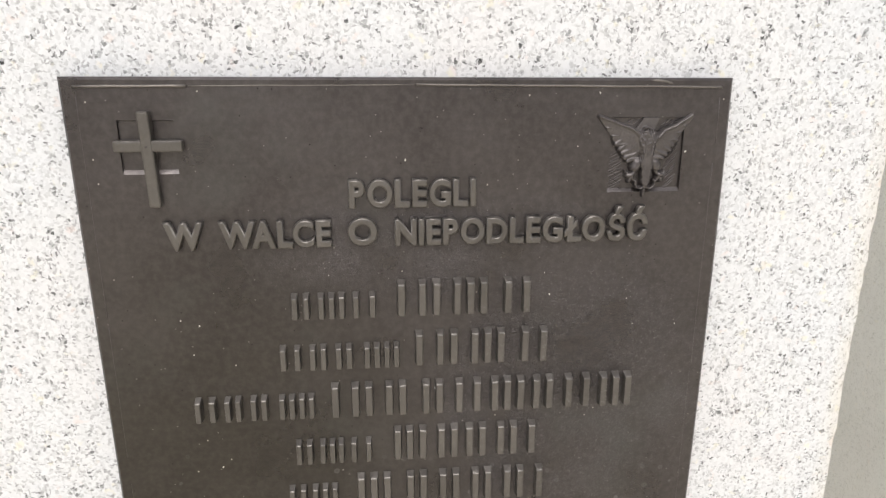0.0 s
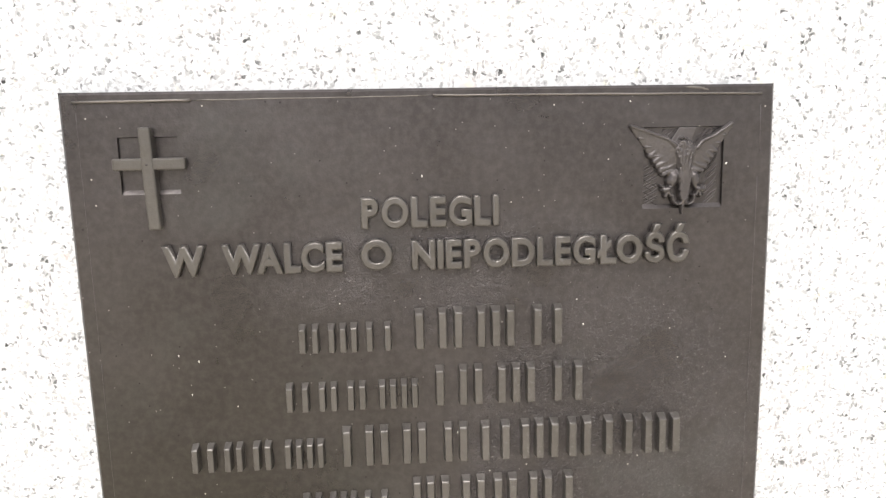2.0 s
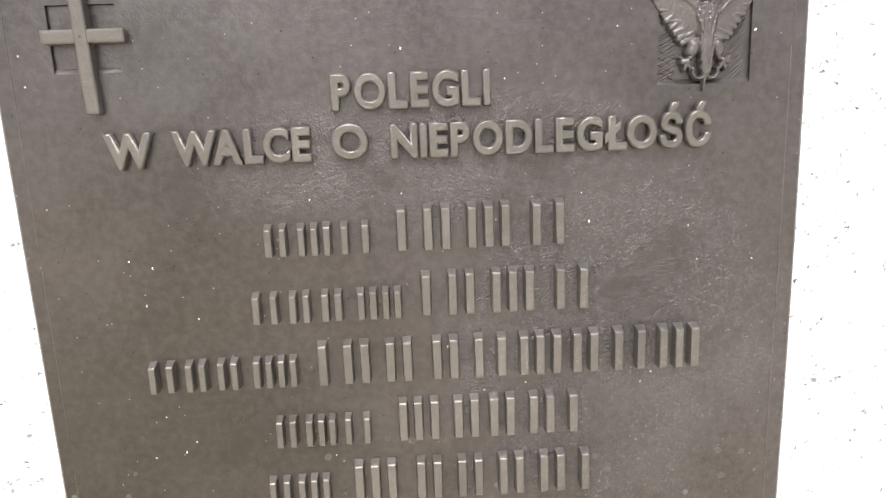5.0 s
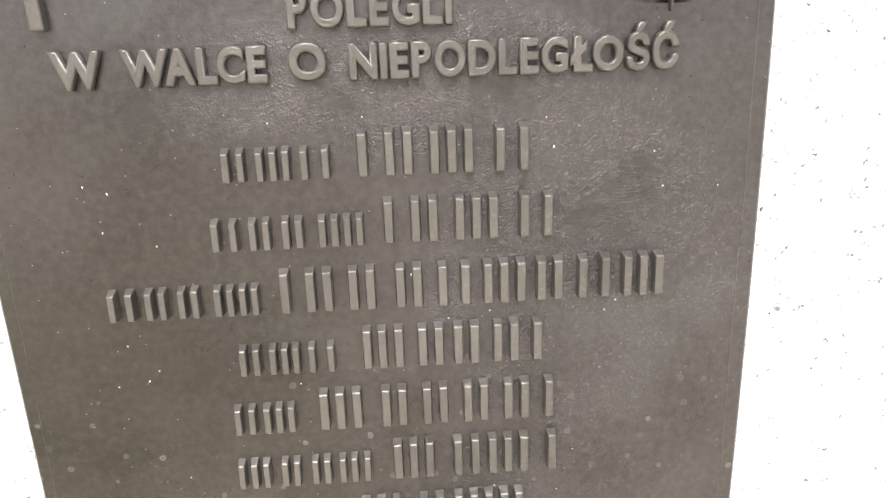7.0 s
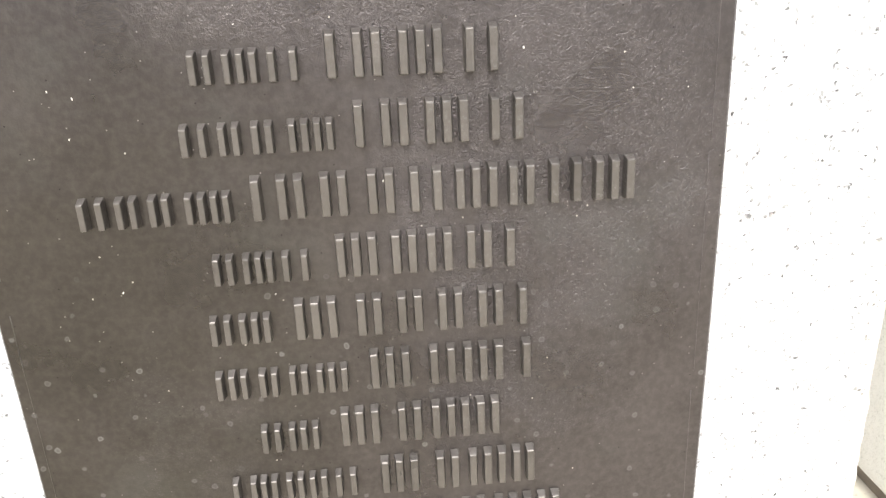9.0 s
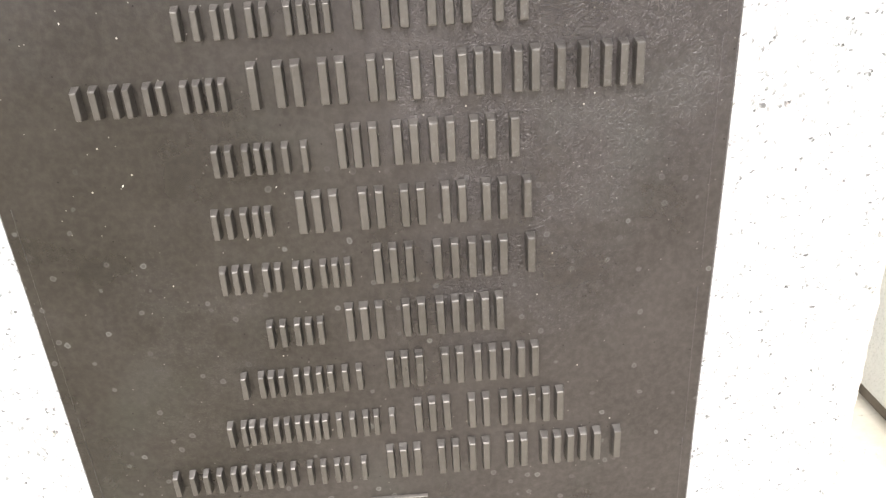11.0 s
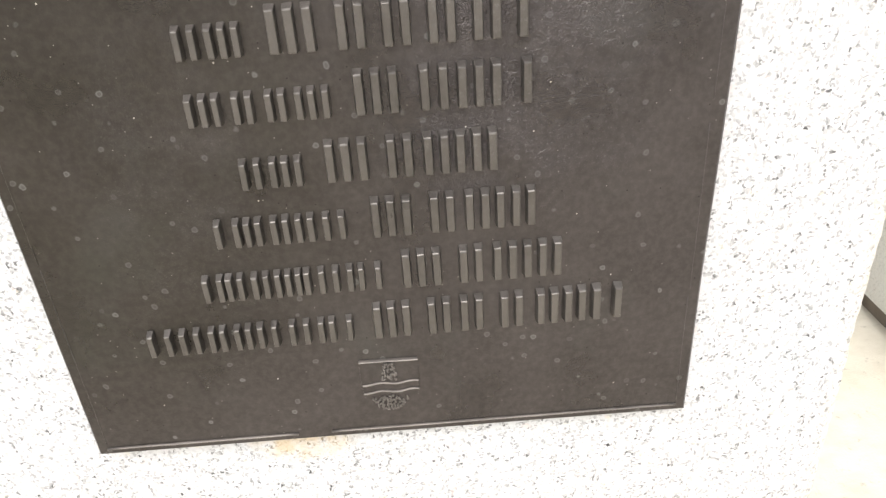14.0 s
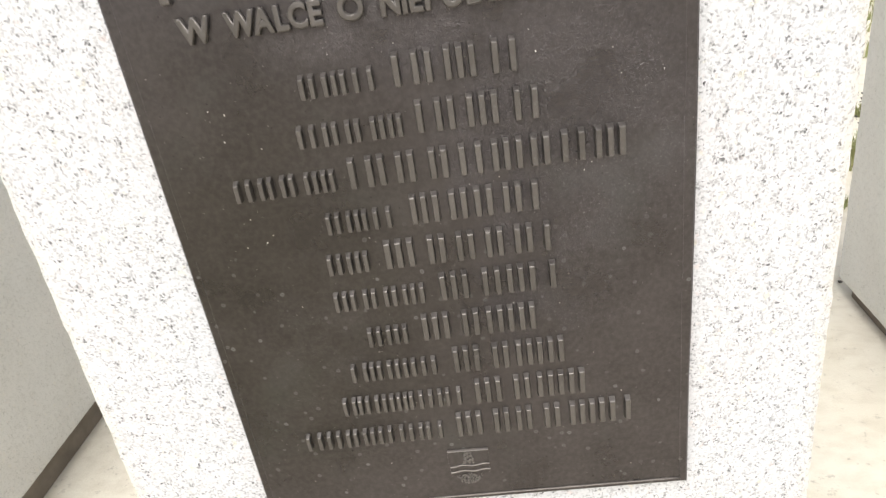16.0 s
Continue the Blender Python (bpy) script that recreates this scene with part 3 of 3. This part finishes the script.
        if all(c in verts for c in q) and any(keep[c] for c in q):
            bm.faces.new([verts[c] for c in q])
    bmesh.ops.delete(bm, geom=[v for v in bm.verts if not v.link_faces], context="VERTS")
    return bm


part("eagle_relief", eagle(), BRONZE_RELIEF, plaque, "raised bronze eagle with spread wings over a hatched recess", smooth=True)

# tool marks in the eagle's recess
marks = [(0.2480 + 0.0010 * (i % 3), 1.199 + 0.0034 * i, 0.0052, 0.0046) for i in range(13)]
marks += [(0.1945 + 0.0014 * (i % 2), 1.199 + 0.0030 * i, 0.0060, 0.0030) for i in range(12)]
marks += [(0.1955, 1.200 + 0.0052 * i, 0.0058, -0.0034) for i in range(4)]
marks += [(x, 1.2595, 0.0034, 0.0026) for x in (0.2035, 0.2080, 0.2125, 0.2400, 0.2440, 0.2480)]
for i, (x, z, dx, dz) in enumerate(marks):
    j = 0.0010 * noise.noise(Vector((i * 3.1, 0.4, 0)))
    bm = bmesh.new()
    ridge(bm, [(x - dx, z - dz + j), (x, z + j), (x + dx, z + dz - j)], 0.0015, 0.0008, HOLLOW, 4)
    part("tool_mark", bm, BRONZE_CAST, plaque)

# small shield under the names
shield = tagged(new("shield"), "low raised heraldic shield with wavy band")
shield.parent = plaque
bm = bmesh.new()
side = [(-0.0285, 0.566), (-0.0288, 0.540), (-0.027, 0.523), (-0.019, 0.509), (-0.002, 0.5005), (0.017, 0.509), (0.026, 0.523), (0.0285, 0.540), (0.0285, 0.566)]
front = [bm.verts.new((x, -0.0005, z)) for x, z in side]
back = [bm.verts.new((x * 1.02, 0.001, z)) for x, z in side]
bm.faces.new(front)
for i in range(len(side)):
    j = (i + 1) % len(side)
    bm.faces.new((front[i], front[j], back[j], back[i]))
part("field", bm, BRONZE, shield)
bm = bmesh.new()
ridge(bm, [(-0.0285, 0.5685), (0.0, 0.5678), (0.0285, 0.567)], 0.0034, 0.0034)
part("top_bar", bm, BRONZE_PALE_LIT, shield)
for z in (0.5405, 0.5305):
    bm = bmesh.new()
    ridge(bm, [(-0.028 + 0.0014 * i, z + 0.0011 * math.sin(i * 0.285 - 2.2)) for i in range(41)], 0.0026, 0.0026)
    part("wave", bm, BRONZE_PALE_LIT, shield, smooth=True)
rnd = random.Random(4)
bm = bmesh.new()
for i in range(64):
    u = rnd.random()
    ball(bm, (rnd.uniform(-1, 1) * (0.0078 - 0.0030 * u * u) - 0.001, -0.001, 0.5445 + 0.0195 * u), (0.0013, 0.0022, 0.0014), rnd.uniform(0, 90), 1)
part("tree_charge", bm, BRONZE_PALE_LIT, shield, smooth=True)
bm = bmesh.new()
for i in range(90):
    a, u = rnd.uniform(0.15, math.pi - 0.15), math.sqrt(rnd.random())
    ball(bm, (-0.002 + 0.0185 * u * math.cos(a), -0.001, 0.5255 - 0.018 * u * math.sin(a)), (0.0012, 0.0021, 0.0012), 0, 1)
part("fruit_charge", bm, BRONZE_PALE_LIT, shield, smooth=True)

# pale droppings and flecks that stand out singly
SPOTS = ((0.175, 1.287), (-0.006, 1.227), (0.130, 1.114), (0.136, 1.091), (-0.214, 1.039), (-0.206, 1.069), (-0.223, 1.075), (-0.081, 1.117),
         (-0.075, 0.903), (0.269, 1.055), (-0.197, 0.913), (0.003, 0.711), (-0.108, 0.557), (0.214, 0.642), (0.021, 0.993), (0.262, 1.232))
bm = bmesh.new()
for x, z in SPOTS:
    k = rnd.uniform(0.7, 1.2)
    ball(bm, (x, 0, z), (0.0007 * k, 0.0006, 0.0011 * k), rnd.uniform(-40, 40), 1, 0.3)
tagged(part("dirt_flecks", bm, SPECK, plaque), "scattered tiny pale flecks of dirt", kind="stuff")

# ---- planting behind the steles ----
rnd = random.Random(11)


def blade(bm, x, y, h, lean, turn, width):
    d = Vector((math.cos(turn), math.sin(turn), 0))
    n = Vector((-d.y, d.x, 0)) * width
    base = Vector((x, y, GROUND - 0.006))
    mid = base + d * lean * 0.35 + Vector((0, 0, h * 0.6))
    tip = base + d * lean + Vector((0, 0, h))
    a, b, c, e, f = (bm.verts.new(p) for p in (base - n, base + n, mid + n * 0.7, mid - n * 0.7, tip))
    bm.faces.new((a, b, c, e))
    bm.faces.new((e, c, f))


def tuft(x, y, size, count):
    bm = bmesh.new()
    for _ in range(count):
        r, a = size * 0.5 * math.sqrt(rnd.random()), rnd.uniform(0, 6.28)
        blade(bm, x + r * math.cos(a), y + r * math.sin(a), size * rnd.uniform(0.5, 1.1), size * rnd.uniform(0.1, 0.8), rnd.uniform(0, 6.28), 0.004)
    ob = new("grass_tuft", mesh_of("grass_tuft", bm, LEAF))
    tagged(ob, "small yellow-green grass tuft growing out of the paving", "grass", "grass tufts", "stuff")


for x, y, s in ((1.92, 2.45, 0.16), (1.98, 2.62, 0.12), (1.60, 2.02, 0.07), (2.35, 3.25, 0.09)):
    tuft(x, y, s, 90)
bm = bmesh.new()
for _ in range(5200):
    x, y = rnd.uniform(2.2, 9.0), rnd.uniform(4.6, 9.5)
    blade(bm, x, y, rnd.uniform(0.05, 0.16), rnd.uniform(0.02, 0.09), rnd.uniform(0, 6.28), 0.009)
tagged(new("lawn", mesh_of("lawn", bm, LEAF)), "rough green lawn beyond the paving", "grass", kind="stuff")
bm = bmesh.new()
for cx, cy, n in ((1.66, 2.02, 16), (2.33, 3.22, 18), (1.43, 1.62, 8), (2.55, 3.6, 14), (1.30, 1.42, 5)):
    for _ in range(n):
        r = rnd.uniform(0.004, 0.012)
        ball(bm, (cx + rnd.gauss(0, 0.07), cy + rnd.gauss(0, 0.07), GROUND + r * 0.2), (r, r * 0.8, r * 0.6), rnd.uniform(0, 90), 1, 0.4)
tagged(new("gravel", mesh_of("gravel", bm, PEBBLE)), "dark gravel and leaf crumbs strewn on pale paving", "gravel", kind="stuff")
